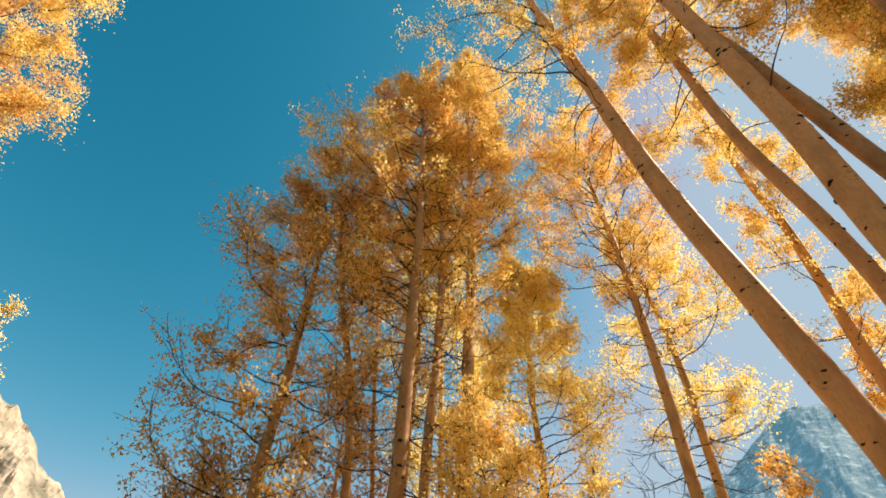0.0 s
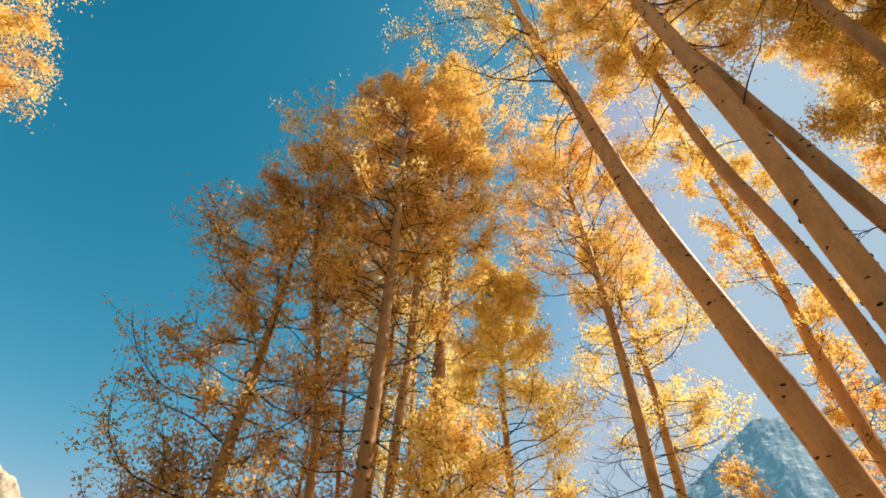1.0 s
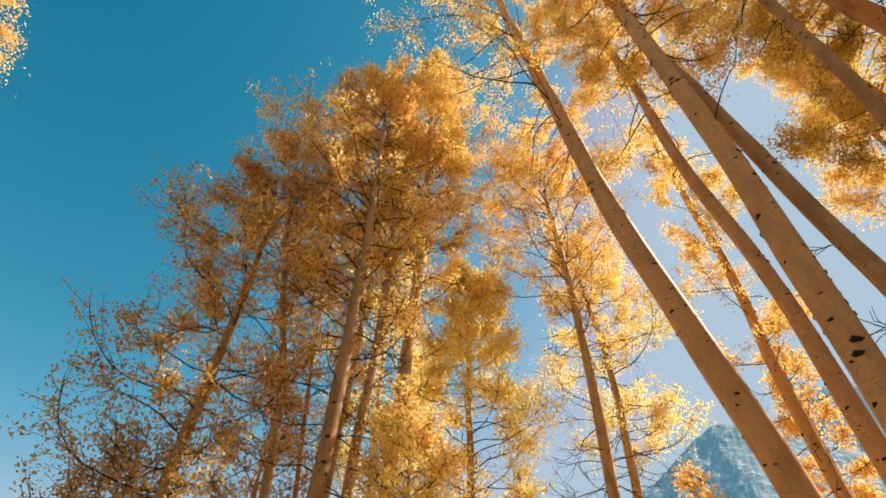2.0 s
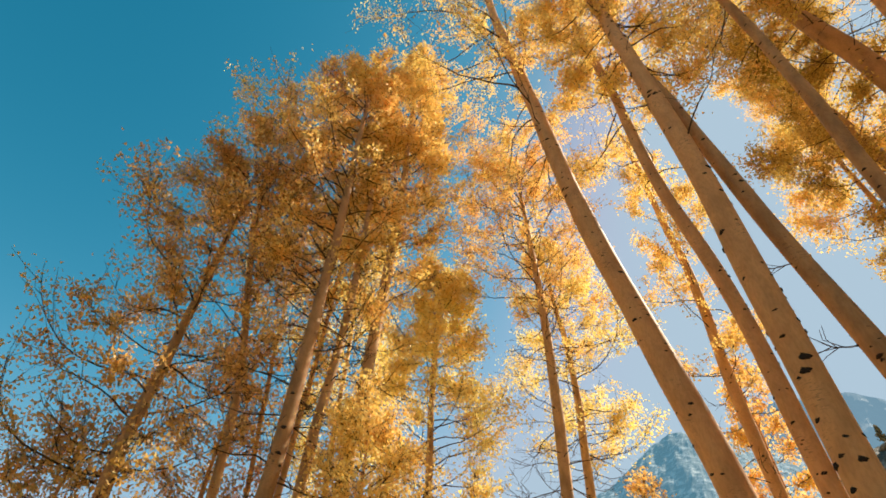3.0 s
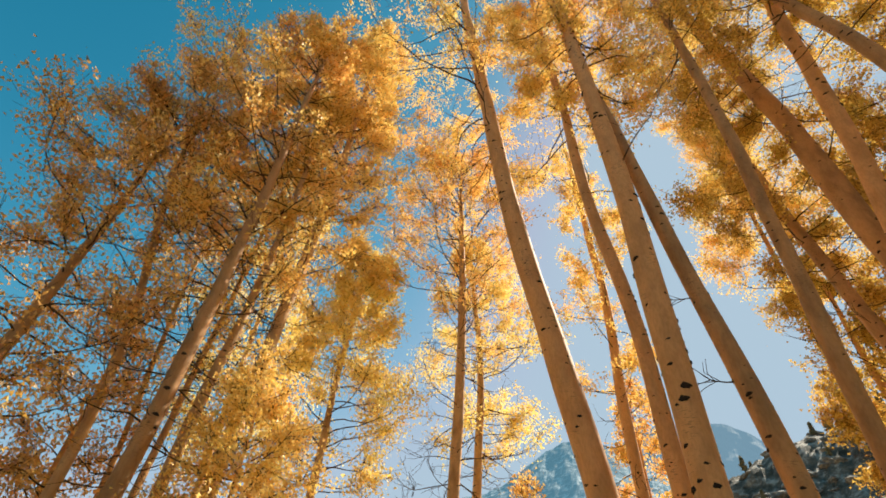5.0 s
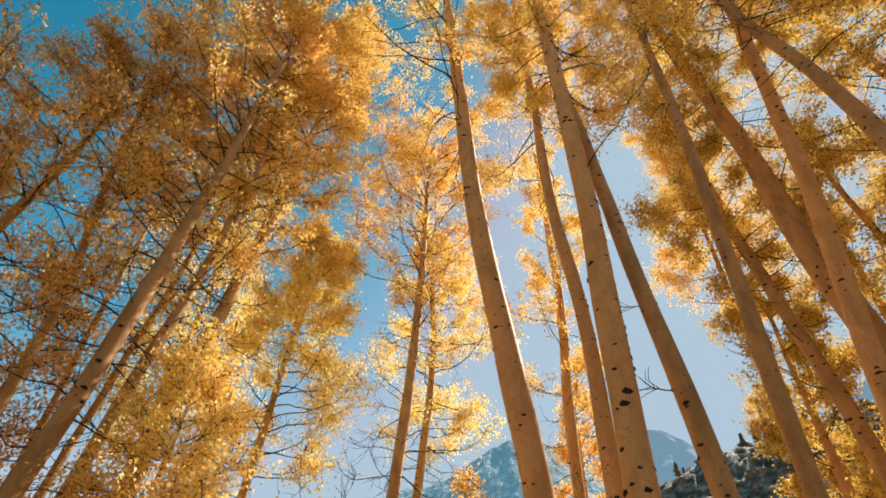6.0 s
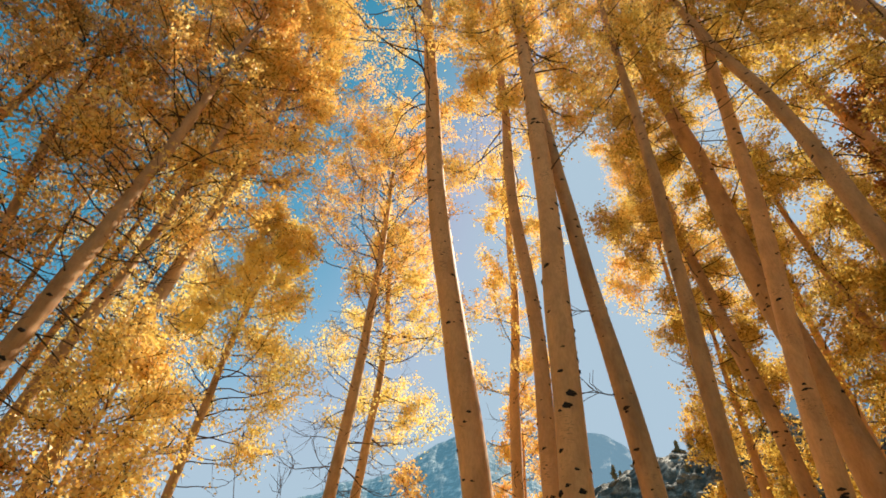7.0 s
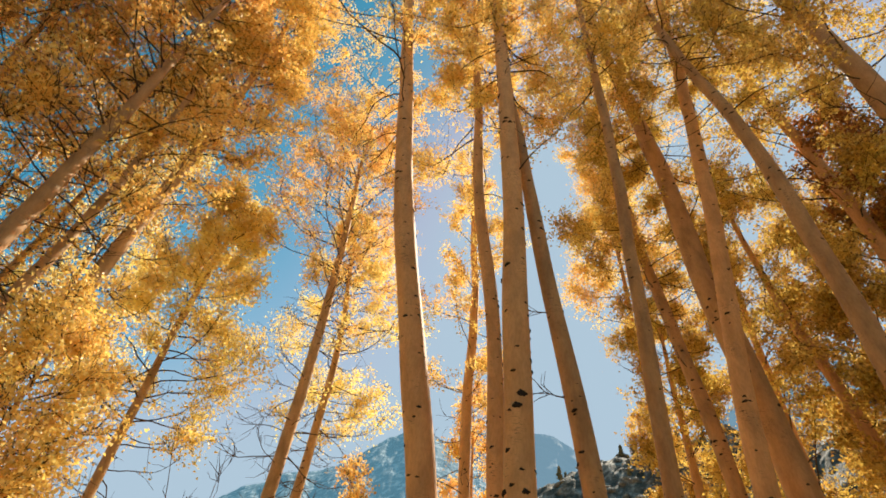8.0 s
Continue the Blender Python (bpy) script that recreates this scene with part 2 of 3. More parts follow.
# ---- a tree: trunk with scars, limbs with twigs, a crown of single leaves ----
def tree(label, stem, r0, height, low, reach, leaves, leaf_mat, seed, bark=BARK, leaf_size=0.060, limbs=34, rise=0.45,
         toward=(0.0, 0.0), dead=10, scars=14, taper=0.85, profile=(0.75, 1.0, 0.35), spread=0.085, big_scars=(), name="aspen_tree",
         group="aspen trees of the grove", bare_to=0.25, snags=(), corners=4, heavy=0.0):
    rng = np.random.default_rng(seed)
    stem = np.array(stem, float)
    slope = (stem[1] - stem[0]) / (stem[1][2] - stem[0][2])
    foot = stem[0] - slope * stem[0][2] * 0.6
    foot[2] = 0.0
    knots = np.vstack([foot, stem])
    top_slope = (knots[-1] - knots[-2]) / (knots[-1][2] - knots[-2][2])
    if knots[-1][2] < height:
        rest = height - knots[-1][2]
        knots = np.vstack([knots, knots[-1] + np.array([top_slope[0] * rest * 0.5, top_slope[1] * rest * 0.5, rest])])
    zs = np.linspace(-0.15, height, max(24, int(height * 3.2)))
    fine = np.linspace(-3, height + 3, 400)
    kern = np.hanning(67)
    kern /= kern.sum()
    cx = np.convolve(np.interp(fine, knots[:, 2], knots[:, 0]), kern, "same")
    cy = np.convolve(np.interp(fine, knots[:, 2], knots[:, 1]), kern, "same")
    cx[:34], cy[:34], cx[-34:], cy[-34:] = cx[34], cy[34], cx[-35], cy[-35]
    base = np.array([np.interp(0, fine, cx), np.interp(0, fine, cy), 0.0])
    wob = rng.uniform(0, 6.28, 4)

    def axis(z):
        j = 0.006 * math.sin(1.3 * z + wob[0]) + 0.006 * math.sin(3.1 * z + wob[1])
        k = 0.006 * math.sin(1.1 * z + wob[2]) + 0.006 * math.sin(2.7 * z + wob[3])
        return np.array([np.interp(z, fine, cx) + j, np.interp(z, fine, cy) + k, z]) - base

    def girth(z):
        u = min(max(z / height, 0), 1)
        flare = 1 + 0.35 * math.exp(-max(z, 0) / 0.35)
        return r0 * max(1 - taper * u ** 2.0, 0.03) * flare * (1 + 0.03 * math.sin(2.3 * z + wob[1]))

    thing = tagged(new(name), label, "tree", group)
    thing.location = base
    verts, faces = [], []
    tube([axis(z) for z in zs], [girth(z) for z in zs], 18, verts, faces)
    trunk = part("trunk", mesh_of("trunk", verts, faces, bark, True), thing)

    def put_scar(z, a, size):
        c, r = axis(z), girth(z)
        out = Vector((math.cos(a), math.sin(a), 0))
        across = Vector((-math.sin(a), math.cos(a), 0))
        m = Matrix((across, Vector((0, 0, 1)), out)).transposed().to_4x4()
        ob = part("branch_scar", SCAR_MESHES[int(rng.integers(0, 5))], trunk)
        ob.matrix_basis = (Matrix.Translation(Vector(c) + out * (r - 0.004)) @ m @ Matrix.Rotation(rng.uniform(-0.25, 0.25), 4, "Z")
                           @ Matrix.Diagonal((size, size * rng.uniform(0.8, 1.3), size * rng.uniform(0.6, 2.2), 1)))

    for _ in range(scars):
        put_scar(rng.uniform(1.5, min(low + 3, height * 0.75)), rng.uniform(0, 6.28), (0.038 + 0.055 * rng.uniform(0, 1) ** 2) * min(1.1, r0 / 0.13))
    for z, a, s in big_scars:
        put_scar(z, a, s)

    crown = []
    for i in range(limbs + dead + len(snags)):
        is_dead = i >= limbs
        u = ((i + rng.uniform(0, 1)) / limbs) ** 0.9 if not is_dead else 0
        z = low + u * (height * 0.985 - low) if not is_dead else rng.uniform(low * bare_to + 1.2, low + 1.5)
        a = i * 2.399963 + rng.uniform(-0.5, 0.5)
        out = np.array([math.cos(a) + toward[0], math.sin(a) + toward[1], 0])
        stretch = np.linalg.norm(out)
        out /= stretch + 1e-6
        shape = np.interp(u, [0, 0.35, 1], profile)
        length = reach * shape * rng.uniform(0.55, 1.12) * (0.6 + 0.4 * min(stretch, 1.8)) if not is_dead else min(reach * rng.uniform(0.2, 0.6), 1.5)
        up = (rise + 0.65 * u * u + rng.uniform(-0.15, 0.2)) if not is_dead else rng.uniform(-0.15, 0.5)
        if i >= limbs + dead:
            z, a, length, up = snags[i - limbs - dead]
            out = np.array([math.cos(a), math.sin(a), 0])
        n_seg = 9
        p = axis(z)
        pts = [p]
        way = out + np.array([0, 0, up])
        way /= np.linalg.norm(way)
        bow = np.array([-out[1], out[0], 0]) * rng.uniform(-0.13, 0.13)
        sag = rng.uniform(0.10, 0.22) if not is_dead else rng.uniform(0.02, 0.2)
        for s in range(n_seg):
            way = way + bow + rng.normal(size=3) * 0.14 + np.array([0, 0, (s - 2.2) * sag * 0.45 * (1 - 0.8 * u) - 0.02])
            way /= np.linalg.norm(way)
            p = p + way * length / n_seg
            pts.append(p)
        thick = min(0.006 + 0.0046 * length, girth(z) * 0.5)
        verts, faces = [], []
        tube(pts, np.linspace(thick, 0.004, n_seg + 1), 5, verts, faces)
        pts = np.array(pts)
        spots, weights = [], []
        for _ in range(int(rng.integers(11, 17)) if not is_dead and leaves else int(rng.integers(3, 8))):
            v = 0.38 + 0.62 * rng.uniform(0, 1) ** (0.7 if not is_dead else 1.0)
            k = min(int(v * n_seg), n_seg - 1)
            root = pts[k] + (pts[k + 1] - pts[k]) * (v * n_seg - k)
            d = (pts[k + 1] - pts[k]) / (np.linalg.norm(pts[k + 1] - pts[k]) + 1e-9) * 0.8 + rng.normal(size=3) * np.array([0.7, 0.7, 0.62])
            d /= np.linalg.norm(d)
            tl = length * rng.uniform(0.15, 0.38) * (1.15 - 0.4 * v) + 0.12
            mid = root + d * tl * 0.5 + rng.normal(size=3) * 0.06 * tl
            end = root + d * tl + np.array([0, 0, 0.04 * tl]) + rng.normal(size=3) * 0.10 * tl
            tube([root, mid, end], [max(0.005, thick * 0.3), 0.004, 0.0025], 3, verts, faces, False)
            spots += [(root, mid), (mid, end)]
            weights += [0.7, 1.6]
        part("limb", mesh_of("limb", verts, faces, TWIG), thing)
        if is_dead or leaves == 0:
            continue
        spots += [(pts[k], pts[k + 1]) for k in range(5, n_seg)]
        weights += [0.8] * (n_seg - 5)
        wts = np.array(weights) * rng.uniform(0.3, 1.8, len(weights))
        count = int(leaves / limbs * shape * rng.uniform(0.7, 1.35) * (1 - heavy + 3 * heavy * u * u))
        pick = rng.choice(len(spots), size=count, p=wts / wts.sum())
        a0 = np.array([s[0] for s in spots])[pick]
        a1 = np.array([s[1] for s in spots])[pick]
        f = rng.uniform(0, 1.1, (len(spots), 3))[pick, rng.integers(0, 3, count)][:, None]
        loose = np.where(rng.uniform(0, 1, (count, 1)) < 0.10, 1.5, 1.0)
        crown.append(a0 + (a1 - a0) * f + rng.normal(size=(count, 3)) * spread * loose * np.array([1, 1, 0.85]))
    if crown:
        part("crown", leaf_mesh("crown", leaves_at(np.vstack(crown), leaf_size, rng, corners=corners), leaf_mat), thing)
    return thing


# ---- ground and mountains ----
def sheet(name, label, mat, size, steps):
    xs = np.linspace(-1, 1, steps) ** 3 * size
    verts = [(x, y, 0.06 * noise.noise((x * 0.35, y * 0.35, 0)) if max(abs(x), abs(y)) < 60 else 0.0) for y in xs for x in xs]
    faces = [(j * steps + i, j * steps + i + 1, (j + 1) * steps + i + 1, (j + 1) * steps + i) for j in range(steps - 1) for i in range(steps - 1)]
    return tagged(new(name, mesh_of(name, verts, faces, mat, True)), label, "ground", kind="structure")


def mountain(name, label, mat, dist, depth, az, crest, rough, seed, steps=(240, 44), foot=-4.0):
    """A range of hills: the crest's height in degrees over a span of compass bearings, broken by ridges and gullies."""
    na, ns = steps
    verts, faces = [], []
    for i in range(na):
        a = az[0] + (az[1] - az[0]) * i / (na - 1)
        el = np.interp(a, [c[0] for c in crest], [c[1] for c in crest])
        for j in range(ns):
            s = j / (ns - 1)
            r = dist + depth * (s - 0.85 if s < 0.85 else (s - 0.85) * 3)
            fall = s / 0.85 if s < 0.85 else 1 - (s - 0.85) * 2.2
            px, py = math.sin(radians(a)) * dist / rough[1], math.cos(radians(a)) * dist / rough[1]
            n1 = noise.fractal((px, py, seed + s * 3.0), 0.85, 2.1, 7) - 0.1
            n2 = abs(noise.fractal((px * 0.5, py * 0.5, seed + 5 + s), 0.9, 2.0, 5))
            h = math.tan(radians(el)) * dist * fall ** 0.9 + rough[0] * (n1 - 0.6 * n2) * (0.35 + 0.65 * math.sin(math.pi * min(s, 1) * 0.8))
            rr = r + rough[0] * 1.2 * noise.fractal((px * 1.4, py * 1.4, seed + 9 + s * 4), 0.9, 2.1, 5)
            verts.append((math.sin(radians(a)) * rr, math.cos(radians(a)) * rr, h if j else foot))
    for i in range(na - 1):
        for j in range(ns - 1):
            faces.append((i * ns + j, (i + 1) * ns + j, (i + 1) * ns + j + 1, i * ns + j + 1))
    return tagged(new(name, mesh_of(name, verts, faces, mat)), label, "mountain", kind="structure")


sheet("ground", "unseen forest floor covered with fallen golden aspen leaves", LITTER, 2600, 90)
mountain("mountain_peak", "granite mountain dusted with snow, blue haze as glow", GRANITE_HAZE_GLOW, 1200, 700, (6, 62),
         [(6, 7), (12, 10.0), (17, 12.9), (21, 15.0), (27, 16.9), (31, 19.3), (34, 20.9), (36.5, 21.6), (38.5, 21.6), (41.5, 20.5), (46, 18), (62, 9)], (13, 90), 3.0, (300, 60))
mountain("mountain_plateau", "flat-topped far mountain, blue haze as glow", ROCK_HAZE_GLOW, 2300, 900, (34, 130),
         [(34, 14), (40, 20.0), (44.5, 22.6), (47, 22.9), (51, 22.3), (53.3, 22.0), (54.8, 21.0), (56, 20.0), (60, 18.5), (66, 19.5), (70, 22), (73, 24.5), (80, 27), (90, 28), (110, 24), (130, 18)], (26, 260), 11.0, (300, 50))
RIDGE = mountain("ridge_rocky", "near rocky ridge strewn with pale boulders", RIDGE_ROCK, 150, 90, (44, 125),
         [(44, 10), (48, 15.6), (50.8, 17.4), (53.6, 19.0), (55.6, 19.5), (57.7, 20.0), (61.4, 20.8), (65, 21.2), (70, 21.8), (80, 21), (95, 19), (125, 14)], (3.4, 14), 21.0, (320, 50))
mountain("cliff_tan", "sunlit tan granite cliff", CLIFF_ROCK, 62, 30, (-75, -31),
         [(-75, 28), (-52, 26.0), (-47, 24.3), (-44, 23.0), (-41.4, 21.3), (-38.3, 18.6), (-36, 16.4), (-31, 9)], (1.6, 6), 31.0, (180, 44))


# ---- conifers and boulders on the near ridge ----
def ground_height(ob, x, y):
    """The height of a hill's surface under a place."""
    hit, at, _, _ = ob.ray_cast(Vector((x, y, 900)), Vector((0, 0, -1)))
    return at.z if hit else None


def conifer(height, seed):
    rng = np.random.default_rng(seed)
    thing = tagged(new("conifer_tree"), "dark green narrow conifer on the rocky ridge", "tree", "conifers on the ridge")
    verts, faces = [], []
    tube([(0, 0, -0.8), (0.05, 0, height * 0.5), (0, 0.03, height * 0.98)], [height * 0.02, height * 0.013, 0.02], 8, verts, faces)
    part("trunk", mesh_of("trunk", verts, faces, TWIG), thing)
    spots = []
    for k in range(int(46 + height * 6)):
        u = rng.uniform(0, 1) ** 0.8
        a, reach = rng.uniform(0, 6.28), height * 0.25 * (1 - u) ** 0.8 * rng.uniform(0.5, 1.15) + 0.1
        f = rng.uniform(0.05, 1, 26)
        z = height * (0.10 + 0.89 * u) - f * reach * 0.35 + 0.12 * f * f * reach
        spots.append(np.stack([np.cos(a) * f * reach, np.sin(a) * f * reach, z], 1) + rng.normal(size=(26, 3)) * 0.10)
    part("crown", leaf_mesh("crown", leaves_at(np.vstack(spots), 0.30, rng, 1.2), NEEDLE), thing)
    return thing


def boulder_mesh(seed):
    bm = bmesh.new()
    bmesh.ops.create_icosphere(bm, subdivisions=2, radius=1.0)
    for v in bm.verts:
        d = v.co.normalized()
        v.co = d * (1 + 0.45 * noise.noise(d * 1.3 + Vector((seed, 0, 0))) + 0.14 * noise.noise(d * 4 + Vector((0, seed, 0))))
        v.co.z *= 0.7
    me = bpy.data.meshes.new("boulder")
    bm.to_mesh(me)
    bm.free()
    me.materials.append(BOULDER)
    return me


bpy.context.view_layer.update()
rng = np.random.default_rng(5)
models = [conifer(h, 60 + i) for i, h in enumerate((3.4, 2.6, 1.9))]
for i in range(16):
    a, r = radians(rng.uniform(53, 72)), rng.uniform(112, 150)
    x, y = math.sin(a) * r, math.cos(a) * r
    z = ground_height(RIDGE, x, y)
    if z is None:
        continue
    m = pose(x, y, z, 0, 0, rng.uniform(0, 360)) @ Matrix.Scale(rng.uniform(0.75, 1.2), 4)
    if i < 3:
        models[i].matrix_basis = m
    else:
        made = copy_thing(models[i % 3], m)
        made.scale = m.to_scale()
rocks = [boulder_mesh(k * 7.3) for k in range(4)]
for i in range(150):
    a, r = radians(rng.uniform(51, 76)), rng.uniform(100, 150)
    x, y = math.sin(a) * r, math.cos(a) * r
    z = ground_height(RIDGE, x, y)
    if z is None:
        continue
    ob = tagged(new("boulder", rocks[i % 4]), "pale granite boulder on the rocky ridge", "rock", "boulders on the ridge")
    q = rng.uniform(0.5, 1.7)
    ob.matrix_basis = pose(x, y, z, rng.uniform(-15, 15), rng.uniform(-15, 15), rng.uniform(0, 360)) @ Matrix.Diagonal((q * 1.3, q, q * 0.8, 1))


# ---- the grove ----
NEAR = dict(corners=3, taper=0.55)
tree("tall pale aspen with a bent smooth trunk and golden crown", [(4.21, 4.69, 3.45), (4.04, 4.83, 4.64), (3.79, 5.00, 6.26), (3.54, 5.17, 8.26), (3.05, 5.43, 13.70), (2.69, 5.59, 17.16)],
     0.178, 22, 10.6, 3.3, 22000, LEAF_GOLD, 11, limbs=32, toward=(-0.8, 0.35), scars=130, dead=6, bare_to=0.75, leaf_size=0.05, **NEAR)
tree("slender aspen with thin dark side twigs and few leaves", [(8.28, 8.43, 4.83), (8.26, 8.45, 6.40), (8.28, 8.43, 7.75), (8.35, 8.36, 9.34), (8.36, 8.36, 10.87), (8.29, 8.42, 12.26)],
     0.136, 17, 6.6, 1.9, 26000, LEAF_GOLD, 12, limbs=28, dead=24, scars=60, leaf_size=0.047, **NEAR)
tree("tall aspen with a leaning tan trunk and golden crown", [(4.70, 4.09, 3.41), (4.71, 4.08, 4.54), (4.67, 4.12, 6.08), (4.50, 4.29, 7.75), (4.49, 4.31, 10.00), (4.33, 4.45, 15.27)],
     0.104, 19, 9.2, 2.2, 33000, LEAF_GOLD, 13, limbs=36, scars=130, dead=4, bare_to=0.75, toward=(0.35, 0.5), leaf_size=0.047, **NEAR)
tree("tall pale aspen with large black scars low on its trunk", [(4.04, 3.17, 3.08), (4.05, 3.17, 3.99), (4.05, 3.17, 5.13), (4.06, 3.15, 6.93), (4.03, 3.19, 9.79), (3.91, 3.33, 13.68)],
     0.148, 19, 9.4, 2.6, 26000, LEAF_GOLD, 14, limbs=30, scars=130, big_scars=((3.85, -2.55, 0.095), (3.97, -2.2, 0.10), (4.2, -2.75, 0.06), (3.1, -2.1, 0.07)), dead=4, bare_to=0.75, snags=((7.2, -1.0, 1.6, 2.4),), leaf_size=0.047, toward=(0.3, 0.3), **NEAR)
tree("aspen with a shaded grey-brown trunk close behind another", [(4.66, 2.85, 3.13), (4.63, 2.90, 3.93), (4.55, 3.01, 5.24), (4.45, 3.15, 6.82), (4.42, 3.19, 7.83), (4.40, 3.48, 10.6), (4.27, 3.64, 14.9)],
     0.106, 16, 10.5, 1.7, 12000, LEAF_GOLD, 15, limbs=20, scars=110, dead=4, bare_to=0.75, snags=((4.15, 2.1, 0.6, -0.45), (5.1, 2.3, 0.4, 0.5)), bark=BARK_SHADED, leaf_size=0.047, **NEAR)
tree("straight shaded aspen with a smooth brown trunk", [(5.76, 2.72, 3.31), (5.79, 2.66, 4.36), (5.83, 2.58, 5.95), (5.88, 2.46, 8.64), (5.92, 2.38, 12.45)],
     0.098, 19, 10.4, 2.2, 26000, LEAF_GOLD, 16, limbs=32, scars=110, bark=BARK_SHADED, dead=4, bare_to=0.75, leaf_size=0.047, toward=(0.6, 0.2), **NEAR)
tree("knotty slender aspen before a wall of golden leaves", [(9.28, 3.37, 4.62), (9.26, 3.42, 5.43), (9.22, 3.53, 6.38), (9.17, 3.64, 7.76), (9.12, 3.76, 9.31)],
     0.134, 15, 7.4, 2.0, 44000, LEAF_OLIVE_SHADE, 17, limbs=40, scars=130, dead=14, bare_to=0.5, bark=BARK_SHADED, leaf_size=0.047, **NEAR)
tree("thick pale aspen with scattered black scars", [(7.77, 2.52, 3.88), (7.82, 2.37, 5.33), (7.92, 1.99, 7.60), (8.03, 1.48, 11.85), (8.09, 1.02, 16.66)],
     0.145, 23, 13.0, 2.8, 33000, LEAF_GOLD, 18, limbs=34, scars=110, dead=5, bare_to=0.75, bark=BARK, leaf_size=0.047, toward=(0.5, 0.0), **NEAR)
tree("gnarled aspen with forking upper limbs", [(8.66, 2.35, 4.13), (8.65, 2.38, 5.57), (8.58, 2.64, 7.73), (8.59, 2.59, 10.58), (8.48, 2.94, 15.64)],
     0.215, 21, 10.6, 2.6, 37400, LEAF_OLIVE_SHADE, 19, limbs=38, scars=110, dead=12, bare_to=0.5, bark=BARK_SHADED, snags=((9.0, -1.2, 2.2, 2.2), (10.6, 2.0, 1.6, 1.6)), leaf_size=0.047, toward=(0.5, 0.2), **NEAR)
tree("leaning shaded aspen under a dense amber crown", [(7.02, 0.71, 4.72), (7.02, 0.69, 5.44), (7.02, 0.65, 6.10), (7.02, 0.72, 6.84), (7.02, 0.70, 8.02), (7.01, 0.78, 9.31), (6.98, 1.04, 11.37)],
     0.122, 17.5, 10.4, 2.4, 37400, LEAF_OLIVE_SHADE, 20, limbs=38, scars=110, dead=12, bare_to=0.6, leaf_size=0.047, bark=BARK_SHADED, toward=(0.5, -0.1), **NEAR)
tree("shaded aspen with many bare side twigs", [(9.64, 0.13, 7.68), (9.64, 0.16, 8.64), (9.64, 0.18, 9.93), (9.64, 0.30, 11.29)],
     0.145, 16, 7.0, 2.4, 42000, LEAF_OLIVE_SHADE, 21, limbs=36, scars=20, dead=16, leaf_size=0.047, **NEAR)
tree("aspen with an arching stem toned dark for shade", [(7.56, -0.85, 8.53), (7.55, -0.86, 9.32), (7.55, -0.86, 10.26), (7.55, -0.85, 11.62)],
     0.180, 18, 8.4, 2.6, 40000, LEAF_OLIVE_SHADE, 22, limbs=34, bark=BARK_SHADED, scars=20, leaf_size=0.047, **NEAR)

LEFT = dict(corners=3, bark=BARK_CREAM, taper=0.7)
tree("leaning aspen with a ragged shaded russet-gold crown thinning at the tips", [(-2.57, 7.10, 3.43), (-2.61, 7.09, 4.30), (-2.56, 7.11, 5.04), (-2.53, 7.12, 5.80), (-2.50, 7.13, 6.81)],
     0.098, 10.4, 2.6, 2.4, 34000, LEAF_UMBER_SHADE, 23, limbs=60, toward=(-0.4, 0.25), profile=(0.85, 1.0, 0.5), rise=0.25, leaf_size=0.052, scars=30, heavy=0.25, spread=0.075, corners=3, bark=BARK_SHADED)
tree("thin aspen with an amber crown and bare lower stem", [(-1.44, 7.56, 3.67), (-1.45, 7.56, 4.73), (-1.55, 7.54, 5.53), (-1.70, 7.50, 6.43), (-2.08, 7.39, 8.08)],
     0.076, 12.4, 4.6, 2.1, 24000, LEAF_AMBER, 24, limbs=48, toward=(-0.3, 0.4), profile=(0.6, 1.0, 0.55), leaf_size=0.052, scars=40, heavy=0.4, dead=16, spread=0.075, rise=0.8, **LEFT)
tree("thin young aspen inside the amber thicket", [(-1.37, 9.51, 5.28), (-1.44, 9.50, 6.03), (-1.49, 9.49, 6.75)],
     0.052, 11.4, 4.8, 1.6, 7000, LEAF_GOLD, 25, limbs=28, leaf_size=0.052, scars=20, heavy=0.6, spread=0.075, **LEFT)
tree("tall aspen with a broad dense orange-gold crown", [(-0.68, 6.78, 3.52), (-0.59, 6.80, 4.67), (-0.55, 6.80, 6.18), (-0.50, 6.81, 8.54), (-0.50, 6.81, 10.13)],
     0.116, 14.6, 5.6, 2.6, 66000, LEAF_ORANGE, 26, limbs=84, dead=26, toward=(-0.4, 0.6), profile=(0.6, 1.0, 0.5), leaf_size=0.054, scars=50, heavy=0.5, spread=0.08, rise=0.95, corners=3, taper=0.8, bark=BARK_SHADED)
tree("aspen with a brown trunk crowded among its neighbours", [(-0.32, 7.65, 4.15), (-0.27, 7.65, 4.82), (-0.20, 7.66, 5.5), (-0.14, 7.66, 6.36), (-0.08, 7.66, 7.37), (-0.05, 7.66, 8.54)],
     0.090, 13.0, 5.5, 1.7, 9000, LEAF_GOLD, 27, limbs=34, leaf_size=0.052, scars=40, heavy=0.6, dead=16, **LEFT)
tree("slim aspen half hidden behind a thicker trunk", [(-0.74, 8.99, 4.32), (-0.69, 9.00, 5.16), (-0.66, 9.00, 6.02), (-0.59, 9.01, 6.88)],
     0.062, 12.6, 5.5, 1.6, 5000, LEAF_GOLD, 28, limbs=26, leaf_size=0.052, scars=20, heavy=0.6, dead=14, **LEFT)
